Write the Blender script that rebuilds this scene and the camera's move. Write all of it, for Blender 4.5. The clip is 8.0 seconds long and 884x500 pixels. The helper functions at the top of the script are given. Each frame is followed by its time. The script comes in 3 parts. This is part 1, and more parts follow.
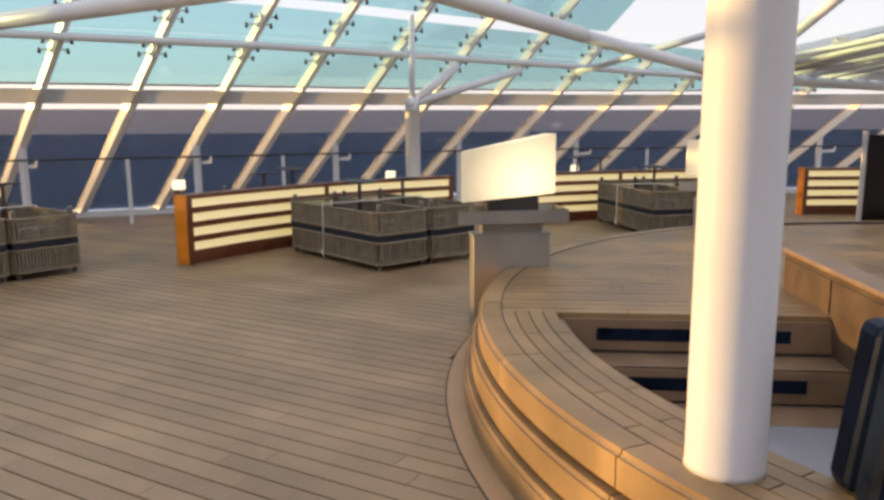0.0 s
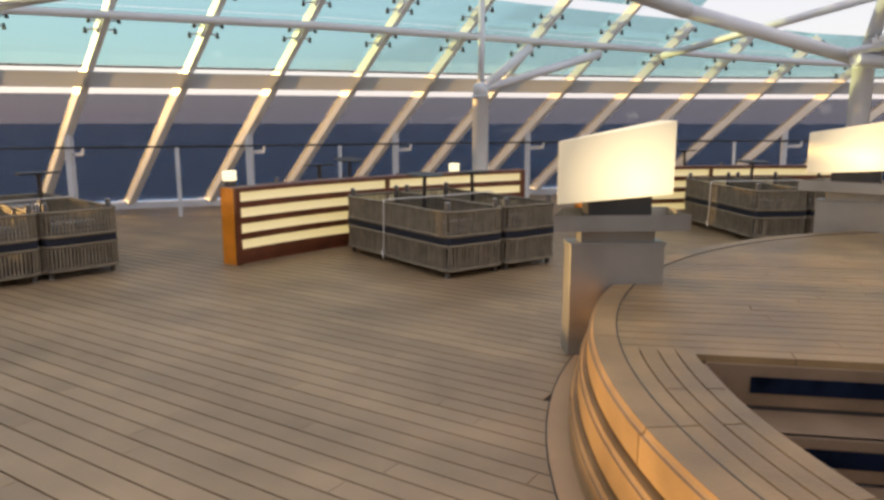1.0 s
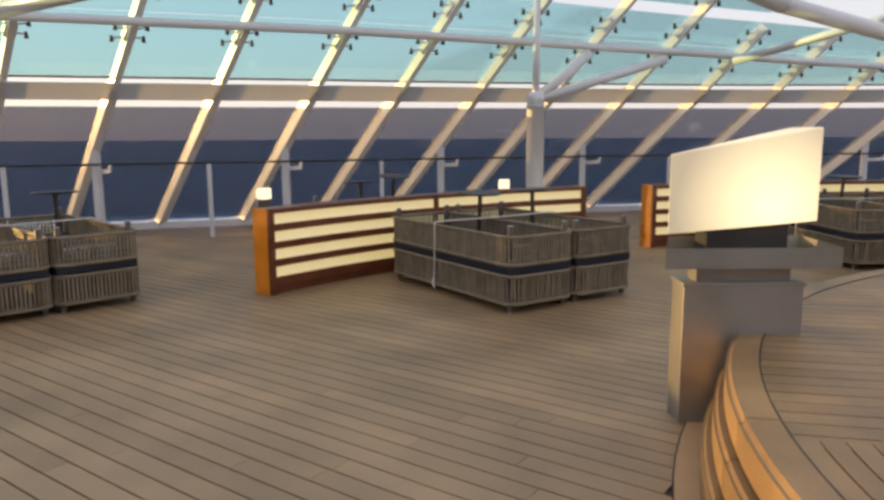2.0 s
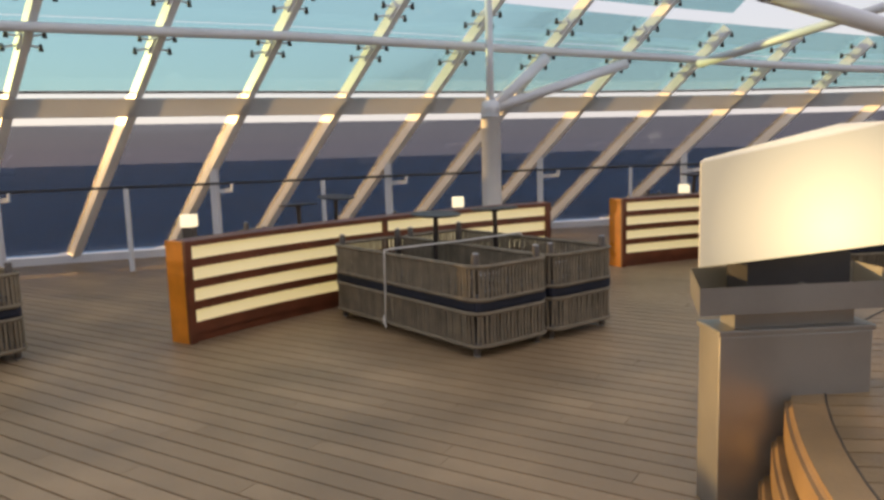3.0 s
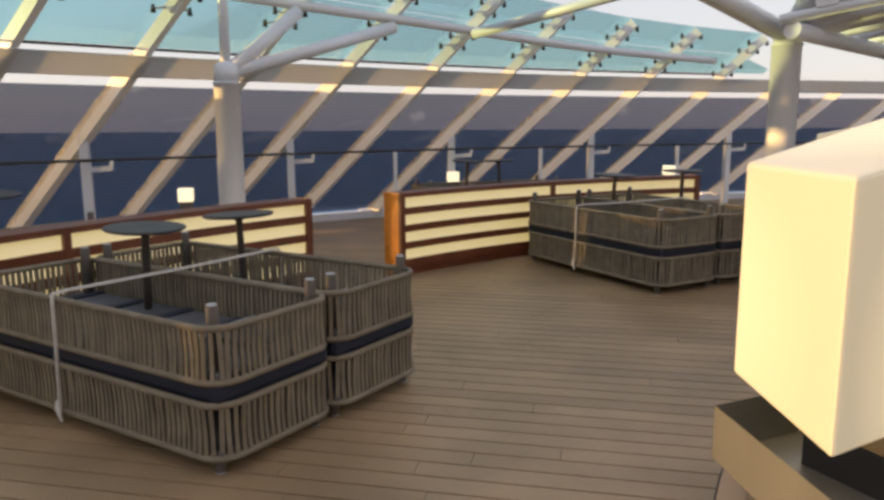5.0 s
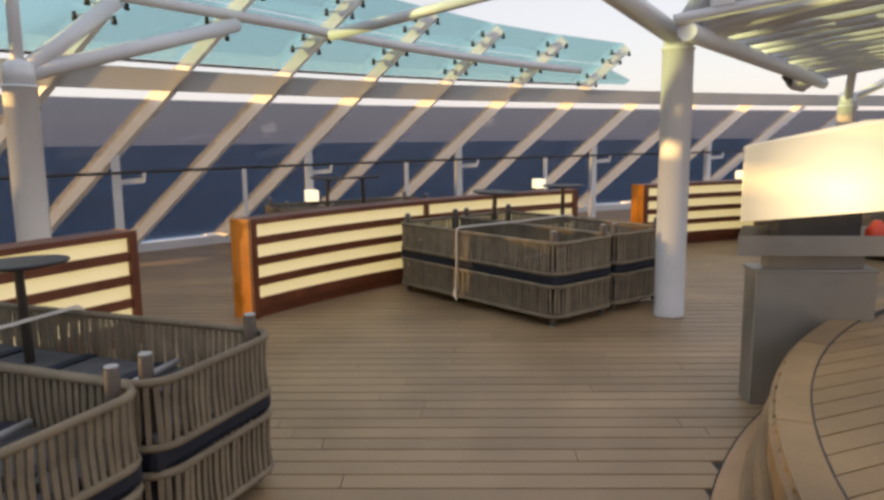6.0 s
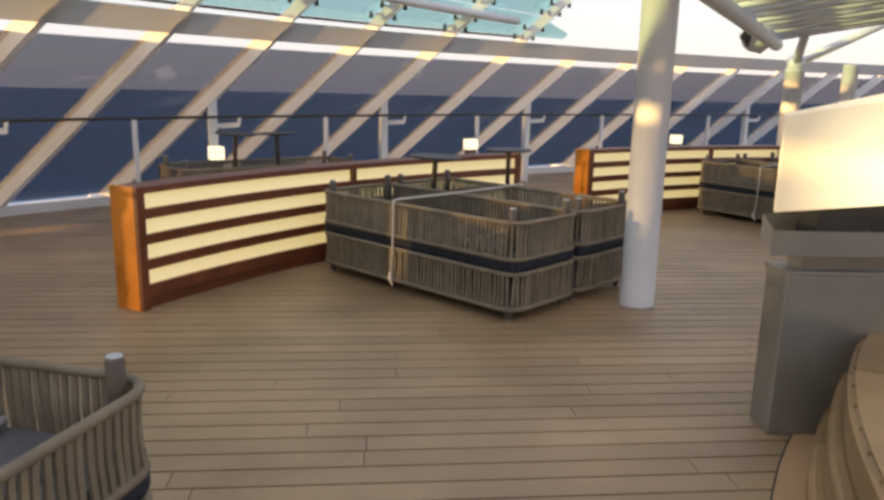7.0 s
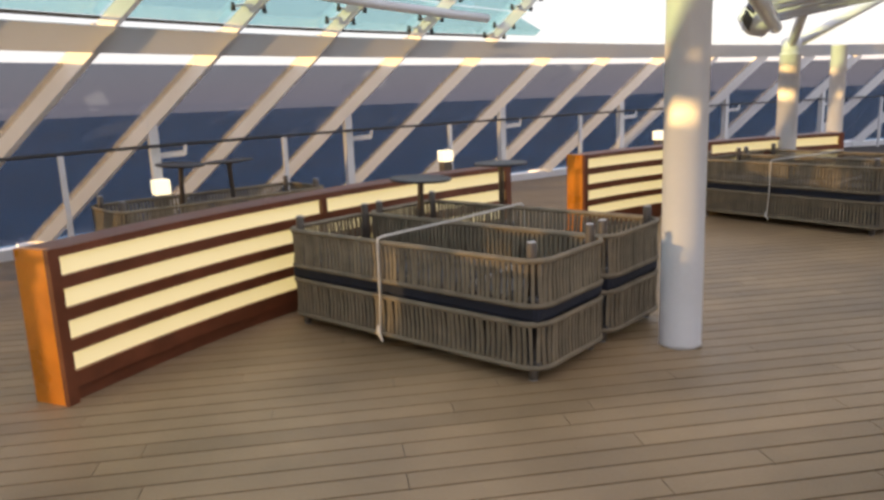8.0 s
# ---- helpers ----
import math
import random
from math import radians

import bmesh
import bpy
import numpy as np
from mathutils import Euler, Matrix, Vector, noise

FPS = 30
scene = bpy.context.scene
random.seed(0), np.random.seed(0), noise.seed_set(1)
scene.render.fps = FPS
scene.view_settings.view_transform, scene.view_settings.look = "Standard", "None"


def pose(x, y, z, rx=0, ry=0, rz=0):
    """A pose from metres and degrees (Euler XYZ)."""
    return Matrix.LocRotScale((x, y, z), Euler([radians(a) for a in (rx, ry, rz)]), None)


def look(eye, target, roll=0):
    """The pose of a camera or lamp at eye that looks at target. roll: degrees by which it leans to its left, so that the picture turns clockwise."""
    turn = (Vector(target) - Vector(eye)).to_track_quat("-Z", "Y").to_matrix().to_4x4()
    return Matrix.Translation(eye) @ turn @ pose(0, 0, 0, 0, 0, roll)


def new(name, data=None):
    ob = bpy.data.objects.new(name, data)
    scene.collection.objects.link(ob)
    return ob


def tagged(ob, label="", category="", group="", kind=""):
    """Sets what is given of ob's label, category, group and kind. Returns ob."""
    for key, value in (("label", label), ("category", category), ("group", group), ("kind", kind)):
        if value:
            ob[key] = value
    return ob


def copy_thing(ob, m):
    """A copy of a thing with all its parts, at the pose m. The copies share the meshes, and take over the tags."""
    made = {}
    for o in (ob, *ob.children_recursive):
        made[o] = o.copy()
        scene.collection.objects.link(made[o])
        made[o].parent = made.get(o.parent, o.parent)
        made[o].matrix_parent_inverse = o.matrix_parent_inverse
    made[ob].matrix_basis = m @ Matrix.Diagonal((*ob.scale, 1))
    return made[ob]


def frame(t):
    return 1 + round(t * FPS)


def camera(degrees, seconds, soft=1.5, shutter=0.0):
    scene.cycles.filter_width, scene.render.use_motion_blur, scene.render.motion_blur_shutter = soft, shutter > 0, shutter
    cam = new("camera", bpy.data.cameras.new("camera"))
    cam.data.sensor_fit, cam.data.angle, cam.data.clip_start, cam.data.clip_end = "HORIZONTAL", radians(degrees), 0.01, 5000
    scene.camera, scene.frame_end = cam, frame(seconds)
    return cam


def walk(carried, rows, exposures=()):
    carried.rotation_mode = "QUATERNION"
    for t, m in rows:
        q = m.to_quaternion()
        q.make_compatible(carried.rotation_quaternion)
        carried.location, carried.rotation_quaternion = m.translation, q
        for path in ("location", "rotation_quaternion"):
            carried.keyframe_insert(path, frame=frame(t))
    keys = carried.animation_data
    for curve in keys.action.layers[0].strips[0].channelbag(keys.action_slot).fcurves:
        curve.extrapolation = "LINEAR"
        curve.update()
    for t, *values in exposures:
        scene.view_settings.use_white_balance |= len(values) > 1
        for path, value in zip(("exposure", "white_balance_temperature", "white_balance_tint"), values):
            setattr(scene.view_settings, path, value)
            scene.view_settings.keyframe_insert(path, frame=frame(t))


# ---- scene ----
cam = camera(61.7, 8.0, soft=3.0)
KELVIN, TINT = 7050, 12
PATH = [
    (0, (0.81, -0.436, 1.703), (0.619, 1.527, 1.371), -0.4),
    (0.5, (0.605, 0.106, 1.665), (0.374, 2.057, 1.286), -0.1),
    (1, (0.449, 0.62, 1.651), (0.119, 2.56, 1.298), -0.0),
    (1.5, (0.276, 1.135, 1.66), (-0.246, 3.029, 1.284), 0.5),
    (1.7, (0.195, 1.288, 1.625), (-0.249, 3.209, 1.293), 0.0),
    (2.8, (-0.25, 2.448, 1.6), (-0.648, 4.386, 1.307), -0.8),
    (3, (-0.203, 2.626, 1.571), (-0.492, 4.586, 1.3), -1.7),
    (3.5, (-0.35, 3.14, 1.578), (-0.524, 5.097, 1.2), -0.1),
    (4, (-0.431, 3.68, 1.583), (-0.464, 5.65, 1.236), -0.2),
    (4.2, (-0.458, 3.916, 1.577), (-0.359, 5.885, 1.244), -0.5),
    (5.3, (-0.366, 5.061, 1.57), (0.131, 6.97, 1.241), 0.0),
    (5.5, (-0.339, 5.288, 1.573), (0.248, 7.175, 1.264), 0.0),
    (6, (-0.21, 5.798, 1.566), (0.554, 7.621, 1.26), -0.6),
    (6.5, (-0.035, 6.299, 1.568), (0.718, 8.108, 1.17), 0.6),
    (7, (0.051, 6.859, 1.567), (1.02, 8.556, 1.143), 1.3),
    (7.5, (0.283, 7.34, 1.566), (1.276, 9.038, 1.203), -0.3),
    (8, (0.41, 7.881, 1.583), (1.46, 9.533, 1.175), -2.3),
]
walk(cam, [(t, look(eye, target, roll)) for t, eye, target, roll in PATH], ((0, 1.2, KELVIN, TINT), (2, 1.05, KELVIN, TINT), (4, 0.92, KELVIN, TINT), (5.5, 1.0, KELVIN, TINT), (7, 1.2, KELVIN, TINT), (7.5, 1.18, KELVIN, TINT), (8, 1.34, KELVIN, TINT)))

# ---- light ----
SUN_AZ, SUN_EL = 174.6, 3.6
world = bpy.data.worlds.new("sky")
scene.world = world
world.use_nodes = True
wn = world.node_tree
sky = wn.nodes.new("ShaderNodeTexSky")
sky.sky_type, sky.sun_disc = "NISHITA", False
sky.sun_elevation, sky.sun_rotation = radians(SUN_EL), radians(90 - SUN_AZ)
sky.air_density, sky.dust_density, sky.ozone_density = 1.0, 0.6, 1.6
veil = wn.nodes.new("ShaderNodeMix")  # thin even cloud over the clear sky
veil.data_type = "RGBA"
veil.inputs["Factor"].default_value = 0.66
veil.inputs["B"].default_value = (3.25, 3.3, 3.9, 1)
wn.links.new(sky.outputs[0], veil.inputs["A"])
wn.links.new(veil.outputs["Result"], wn.nodes["Background"].inputs[0])
wn.nodes["Background"].inputs[1].default_value = 0.15
sun = new("sun", bpy.data.lights.new("sun", "SUN"))
sun.data.energy, sun.data.angle, sun.data.color = 5.0, radians(0.6), (1.0, 0.62, 0.22)
sd = Vector((math.cos(radians(SUN_AZ)) * math.cos(radians(SUN_EL)), math.sin(radians(SUN_AZ)) * math.cos(radians(SUN_EL)), math.sin(radians(SUN_EL))))
sun.matrix_world = look(sd * 40, (0, 0, 0))


# ---- materials ----
def material(name, base, rough=0.5, metal=0.0, vary=0.25, scale=6.0, bump=0.1, fine=60.0, second=None, spec=0.5, island=0.0):
    """Surface with broad stains, fine grain and relief; island: tone change from piece to piece."""
    m = bpy.data.materials.new(name)
    m.use_nodes = True
    n, l = m.node_tree.nodes, m.node_tree.links
    b = n["Principled BSDF"]
    co = n.new("ShaderNodeTexCoord")
    big, small = n.new("ShaderNodeTexNoise"), n.new("ShaderNodeTexNoise")
    big.inputs["Scale"].default_value, big.inputs["Detail"].default_value = scale, 6
    small.inputs["Scale"].default_value, small.inputs["Detail"].default_value = fine, 4
    geo = n.new("ShaderNodeNewGeometry")
    for t in (big, small):
        l.new(geo.outputs["Position"], t.inputs["Vector"])
    mix = n.new("ShaderNodeMix")
    mix.data_type = "RGBA"
    dark = second or tuple(c * (1 - vary) for c in base)
    light = tuple(min(1, c * (1 + vary * 0.5)) for c in base)
    ramp = n.new("ShaderNodeMapRange")
    ramp.inputs["From Min"].default_value, ramp.inputs["From Max"].default_value = 0.3, 0.7
    l.new(big.outputs["Fac"], ramp.inputs["Value"])
    l.new(ramp.outputs[0], mix.inputs["Factor"])
    mix.inputs["A"].default_value, mix.inputs["B"].default_value = (*dark, 1), (*light, 1)
    hsv = n.new("ShaderNodeHueSaturation")
    l.new(mix.outputs["Result"], hsv.inputs["Color"])
    val = n.new("ShaderNodeMath")
    val.operation = "MULTIPLY_ADD"
    l.new(small.outputs["Fac"], val.inputs[0])
    val.inputs[1].default_value, val.inputs[2].default_value = vary * 0.8, 1 - vary * 0.4
    out = val.outputs[0]
    if island:
        info = n.new("ShaderNodeObjectInfo")
        add = n.new("ShaderNodeMath")
        add.operation = "ADD"
        l.new(info.outputs["Random"], add.inputs[0])
        l.new(geo.outputs["Random Per Island"], add.inputs[1])
        fr = n.new("ShaderNodeMath")
        fr.operation = "FRACT"
        l.new(add.outputs[0], fr.inputs[0])
        ma = n.new("ShaderNodeMath")
        ma.operation = "MULTIPLY_ADD"
        l.new(fr.outputs[0], ma.inputs[0])
        ma.inputs[1].default_value = island
        l.new(out, ma.inputs[2])
        out = ma.outputs[0]
    l.new(out, hsv.inputs["Value"])
    l.new(hsv.outputs["Color"], b.inputs["Base Color"])
    rr = n.new("ShaderNodeMath")
    rr.operation = "MULTIPLY_ADD"
    l.new(big.outputs["Fac"], rr.inputs[0])
    rr.inputs[1].default_value, rr.inputs[2].default_value = 0.2, max(0.02, rough - 0.1)
    l.new(rr.outputs[0], b.inputs["Roughness"])
    b.inputs["Metallic"].default_value = metal
    b.inputs["Specular IOR Level"].default_value = spec
    if bump:
        bp = n.new("ShaderNodeBump")
        bp.inputs["Strength"].default_value, bp.inputs["Distance"].default_value = bump, 0.01
        l.new(small.outputs["Fac"], bp.inputs["Height"])
        l.new(bp.outputs[0], b.inputs["Normal"])
    return m


def tinted_glass(name, tint, gloss=0.32):
    m = bpy.data.materials.new(name)
    m.use_nodes = True
    n, l = m.node_tree.nodes, m.node_tree.links
    n.remove(n["Principled BSDF"])
    tr, gl, mx, lw = n.new("ShaderNodeBsdfTransparent"), n.new("ShaderNodeBsdfGlossy"), n.new("ShaderNodeMixShader"), n.new("ShaderNodeFresnel")
    tr.inputs[0].default_value = (*tint, 1)
    gl.inputs["Roughness"].default_value = 0.03
    mul = n.new("ShaderNodeMath")
    mul.operation = "MULTIPLY"
    mul.inputs[1].default_value = gloss
    l.new(lw.outputs[0], mul.inputs[0])
    l.new(mul.outputs[0], mx.inputs[0])
    l.new(tr.outputs[0], mx.inputs[1])
    l.new(gl.outputs[0], mx.inputs[2])
    l.new(mx.outputs[0], n["Material Output"].inputs[0])
    return m


def frosted(name, base, thin=0.6):
    """Milky glass: daylight from behind shines through it."""
    m = material(name, base, 0.4, vary=0.1, scale=1.5, bump=0.03)
    n, l = m.node_tree.nodes, m.node_tree.links
    tr, mx = n.new("ShaderNodeBsdfTranslucent"), n.new("ShaderNodeMixShader")
    tr.inputs[0].default_value = (*base, 1)
    mx.inputs[0].default_value = thin
    l.new(n["Principled BSDF"].outputs[0], mx.inputs[1])
    l.new(tr.outputs[0], mx.inputs[2])
    l.new(mx.outputs[0], n["Material Output"].inputs[0])
    return m


def glowing(name, color, strength, base=(0.8, 0.75, 0.6)):
    m = bpy.data.materials.new(name)
    m.use_nodes = True
    b = m.node_tree.nodes["Principled BSDF"]
    b.inputs["Base Color"].default_value = (*base, 1)
    b.inputs["Roughness"].default_value = 0.35
    b.inputs["Emission Color"].default_value = (*color, 1)
    b.inputs["Emission Strength"].default_value = strength
    return m


WHITE = material("white_paint", (0.76, 0.77, 0.80), 0.35, vary=0.06, scale=2, bump=0.03)
BAND = frosted("frosted_grey_band", (0.70, 0.71, 0.72), 0.45)
TEAK = material("weathered_teak", (0.325, 0.222, 0.122), 0.45, vary=0.3, scale=1.1, bump=0.25, fine=90, island=0.22)
STEP = material("oiled_teak", (0.26, 0.165, 0.075), 0.45, vary=0.42, scale=2.2, bump=0.25, fine=80, island=0.25)
STEPDARK = material("shaded_teak_riser", (0.26, 0.17, 0.10), 0.5, vary=0.25, scale=4, bump=0.15)
CAULK = material("black_caulk", (0.05, 0.043, 0.036), 0.7, vary=0.2)
DARKBACK = material("dark_grey_back_wall", (0.10, 0.095, 0.09), 0.5, vary=0.15, scale=1.2)
CABINETWOOD = material("dark_brown_cabinet_wood", (0.10, 0.065, 0.04), 0.45, vary=0.3, scale=5, bump=0.1)
# teak tone pushed towards orange to stand for low sun on it
BORDER = material("smooth_sunlit_teak_border", (0.48, 0.30, 0.155), 0.45, vary=0.15, scale=2, bump=0.1)
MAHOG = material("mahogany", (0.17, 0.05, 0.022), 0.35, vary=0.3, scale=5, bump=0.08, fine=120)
# varnished wood with the low sun's orange put into its colour
ENDWOODLIT = material("sunlit_varnished_end_board", (0.78, 0.26, 0.02), 0.3, vary=0.25, scale=4, bump=0.06, fine=110)
ROPE = material("grey_brown_rope", (0.20, 0.162, 0.11), 0.75, vary=0.25, scale=9, bump=0.35, fine=220, island=0.3)
DARKMETAL = material("dark_grey_metal", (0.05, 0.048, 0.05), 0.45, metal=0.3, vary=0.2, bump=0.05)
PEG = material("dark_leg_wood", (0.11, 0.09, 0.075), 0.5, vary=0.2, bump=0.1)
PEGTOP = material("pale_leg_cap", (0.42, 0.42, 0.42), 0.5, vary=0.1)
NAVY = material("navy_cushion", (0.014, 0.018, 0.034), 0.75, vary=0.3, scale=7, bump=0.25, fine=150)
WEB = material("grey_webbing", (0.10, 0.10, 0.105), 0.8, vary=0.3, scale=8, bump=0.2)
STRAP = material("white_strap", (0.7, 0.66, 0.6), 0.6, vary=0.12, scale=20, bump=0.1)
STEEL = material("brushed_steel", (0.40, 0.39, 0.36), 0.40, metal=0.75, vary=0.15, scale=3, bump=0.08, fine=140)
TUB = material("dark_blue_tub_shell", (0.008, 0.014, 0.03), 0.3, vary=0.6, scale=7, bump=0.02, spec=0.06)
POOLBASE = material("grey_basin", (0.30, 0.31, 0.34), 0.4, vary=0.15, scale=3)
SCREENBLACK = material("black_screen", (0.008, 0.007, 0.009), 0.18, vary=0.2)
ORANGERED = material("orange_red_surface", (0.6, 0.06, 0.03), 0.45, vary=0.15)
CLEARGLASS = tinted_glass("window_glass", (0.47, 0.485, 0.535))
ROOFGLASS = tinted_glass("teal_roof_glass", (0.66, 0.84, 0.86))
CANOPYGLASS = tinted_glass("grey_canopy_glass", (0.80, 0.83, 0.84), 0.2)
# tinted only to weaken the sun that passes the west wall
DIMGLASS = tinted_glass("sun_dimming_glass", (0.70, 0.70, 0.72))
GLOWPANEL = glowing("lit_cream_panel", (1.0, 0.80, 0.32), 0.22)
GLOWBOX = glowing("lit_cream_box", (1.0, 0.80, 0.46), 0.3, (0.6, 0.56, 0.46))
# brighter heart painted into the emission, in place of a lamp inside
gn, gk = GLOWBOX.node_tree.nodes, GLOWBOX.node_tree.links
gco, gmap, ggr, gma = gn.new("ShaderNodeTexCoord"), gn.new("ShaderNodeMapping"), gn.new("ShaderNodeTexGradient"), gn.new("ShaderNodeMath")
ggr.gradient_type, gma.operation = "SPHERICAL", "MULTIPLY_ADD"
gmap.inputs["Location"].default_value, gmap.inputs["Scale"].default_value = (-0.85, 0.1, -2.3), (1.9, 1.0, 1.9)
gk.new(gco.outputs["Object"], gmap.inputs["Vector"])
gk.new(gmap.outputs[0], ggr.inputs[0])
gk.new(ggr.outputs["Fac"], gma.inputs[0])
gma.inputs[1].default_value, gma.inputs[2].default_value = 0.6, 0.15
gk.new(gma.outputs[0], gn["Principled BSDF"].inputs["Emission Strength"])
GLOWLAMP = glowing("lit_lantern", (1.0, 0.88, 0.6), 0.5)
WATER = material("sea_water", (0.075, 0.19, 0.34), 0.5, vary=0.3, scale=0.01, bump=0.0, fine=0.15, spec=0.2)


# ---- shape helpers ----
def part(name, bm, mat, parent=None, label=""):
    me = bpy.data.meshes.new(name)
    bm.to_mesh(me)
    bm.free()
    me.materials.append(mat)
    ob = new(name, me)
    if parent:
        ob.parent = parent
    if label:
        ob["label"] = label
    return ob


def empty(name, m=None):
    ob = new(name)
    ob.empty_display_size = 0.1
    if m is not None:
        ob.matrix_basis = m
    return ob


def share(name, me, parent, m):
    ob = new(name, me)
    ob.parent = parent
    ob.matrix_basis = m
    return ob


def box(bm, x0, y0, z0, x1, y1, z1, m=None, bevel=0.0):
    g = bmesh.ops.create_cube(bm, size=1)
    v = g["verts"]
    mm = Matrix.Translation(((x0 + x1) / 2, (y0 + y1) / 2, (z0 + z1) / 2)) @ Matrix.Diagonal((x1 - x0, y1 - y0, z1 - z0, 1))
    if m is not None:
        mm = m @ mm
    bmesh.ops.transform(bm, matrix=mm, verts=v)
    if bevel:
        e = list({e for a in v for e in a.link_edges})
        bmesh.ops.bevel(bm, geom=e, offset=bevel, segments=2, affect="EDGES", profile=0.5)
    return bm


def sweep(bm, pts, r, seg=10, closed=False, squash=1.0, caps=True):
    """A round bar along a line of points."""
    pts = [Vector(p) for p in pts]
    rings, n = [], len(pts)
    for i, p in enumerate(pts):
        a = pts[(i - 1) % n] if closed or i else p
        b = pts[(i + 1) % n] if closed or i < n - 1 else p
        d = (b - a).normalized()
        up = Vector((0, 0, 1)) if abs(d.z) < 0.9 else Vector((1, 0, 0))
        s = d.cross(up).normalized()
        w = s.cross(d).normalized()
        rr = r[i] if isinstance(r, (list, tuple)) else r
        rings.append([bm.verts.new(p + s * rr * math.cos(2 * math.pi * k / seg) + w * rr * squash * math.sin(2 * math.pi * k / seg)) for k in range(seg)])
    for i in range(n if closed else n - 1):
        A, B = rings[i], rings[(i + 1) % n]
        for k in range(seg):
            f = bm.faces.new((A[k], A[(k + 1) % seg], B[(k + 1) % seg], B[k]))
            f.smooth = True
    if not closed and caps:
        bm.faces.new(rings[0][::-1])
        bm.faces.new(rings[-1])
    return bm


def bar(bm, p, q, w, h, up=(0, 0, 1)):
    """A square bar from p to q, w wide and h deep."""
    p, q = Vector(p), Vector(q)
    d = (q - p).normalized()
    s = d.cross(Vector(up)).normalized()
    t = s.cross(d).normalized()
    vs = []
    for e in (p, q):
        for a, b in ((-1, -1), (1, -1), (1, 1), (-1, 1)):
            vs.append(bm.verts.new(e + s * a * w / 2 + t * b * h / 2))
    for f in ((3, 2, 1, 0), (4, 5, 6, 7), (0, 1, 5, 4), (1, 2, 6, 5), (2, 3, 7, 6), (3, 0, 4, 7)):
        bm.faces.new([vs[i] for i in f])
    return bm


def slab(bm, quad, t):
    """A thin plate from four corners, t thick along its normal."""
    q = [Vector(p) for p in quad]
    n = (q[1] - q[0]).cross(q[3] - q[0]).normalized() * t
    a = [bm.verts.new(p) for p in q]
    b = [bm.verts.new(p + n) for p in q]
    bm.faces.new(a[::-1])
    bm.faces.new(b)
    for i in range(4):
        bm.faces.new((a[i], a[(i + 1) % 4], b[(i + 1) % 4], b[i]))
    return bm


def ring(bm, c, r0, r1, z0, z1, a0, a1, n):
    """A curved block between two radii, two heights and two angles (degrees)."""
    rows = []
    for i in range(n + 1):
        a = radians(a0 + (a1 - a0) * i / n)
        u = Vector((math.cos(a), math.sin(a), 0))
        rows.append([bm.verts.new(Vector((c[0], c[1], z)) + u * r) for r, z in ((r0, z0), (r1, z0), (r1, z1), (r0, z1))])
    for A, B in zip(rows, rows[1:]):
        for k in range(4):
            bm.faces.new((A[k], A[(k + 1) % 4], B[(k + 1) % 4], B[k]))
    bm.faces.new(rows[0])
    bm.faces.new(rows[-1][::-1])
    bmesh.ops.recalc_face_normals(bm, faces=bm.faces)
    return bm


def turned(bm, profile, seg=24, m=None):
    """A turned body from (radius, height) pairs."""
    rows = []
    for r, z in profile:
        rows.append([bm.verts.new(((m or Matrix()) @ Vector((r * math.cos(2 * math.pi * k / seg), r * math.sin(2 * math.pi * k / seg), z)))) for k in range(seg)])
    for A, B in zip(rows, rows[1:]):
        for k in range(seg):
            f = bm.faces.new((A[k], A[(k + 1) % seg], B[(k + 1) % seg], B[k]))
            f.smooth = True
    bm.faces.new(rows[0][::-1])
    bm.faces.new(rows[-1])
    return bm


# ---- plan ----
HUB = (5.19, 4.5)            # middle of the raised teak platform
U = Vector((0.836, -0.549, 0))  # all inclined beams lean this way
RISE = 0.93
STUBS = [(-12.4, 8.5), (-10.0, 10.1), (-7.54, 11.54), (-5.05, 12.9), (-2.75, 14.25), (-0.36, 15.5), (2.2, 16.55), (4.88, 17.2), (7.85, 17.63), (10.8, 17.85), (13.8, 17.8), (16.8, 17.5), (19.7, 16.8), (22.4, 15.7)]


def curve_at(s):
    """Place on the line of struts; s counts struts."""
    i = max(0, min(len(STUBS) - 2, int(math.floor(s))))
    P = [Vector((*STUBS[max(0, min(len(STUBS) - 1, j))], 0)) for j in (i - 1, i, i + 1, i + 2)]
    f = s - i
    return 0.5 * (2 * P[1] + (P[2] - P[0]) * f + (2 * P[0] - 5 * P[1] + 4 * P[2] - P[3]) * f * f + (3 * P[1] - P[0] - 3 * P[2] + P[3]) * f ** 3)


def on_beam(s, z, off=0.0):
    """Place on the inclined beam s at height z; off: metres inside of its middle."""
    h = (z - 1.45) / RISE
    return curve_at(s) + U * h + Vector((0, 0, z)) + Vector((U.x * RISE, U.y * RISE, -1)).normalized() * off


LAST = len(STUBS) - 1
GLASS_END = 7.5              # the roof glass stops here


def between(s, table):
    """Straight-line value from a short table of (place, value)."""
    if s <= table[0][0]:
        return table[0][1]
    for (a, p), (c, q) in zip(table, table[1:]):
        if s <= c:
            return p + (q - p) * (s - a) / (c - a)
    return table[-1][1]


def purlin_z(s):
    return between(s, ((1.6, 3.17), (3.0, 3.13), (4.0, 3.07), (5.2, 2.97), (6.4, 2.80), (7.4, 2.69)))


def roof_top(s):
    """Height of the lower glass strip's upper edge over beam s."""
    return between(s, ((0.0, 3.62), (2.7, 3.58), (3.7, 3.5), (4.6, 3.4), (5.7, 3.27), (6.5, 3.12), (7.2, 3.03), (7.8, 2.98)))


# ---- sea ----
bm = bmesh.new()
bmesh.ops.create_grid(bm, x_segments=8, y_segments=8, size=4900)
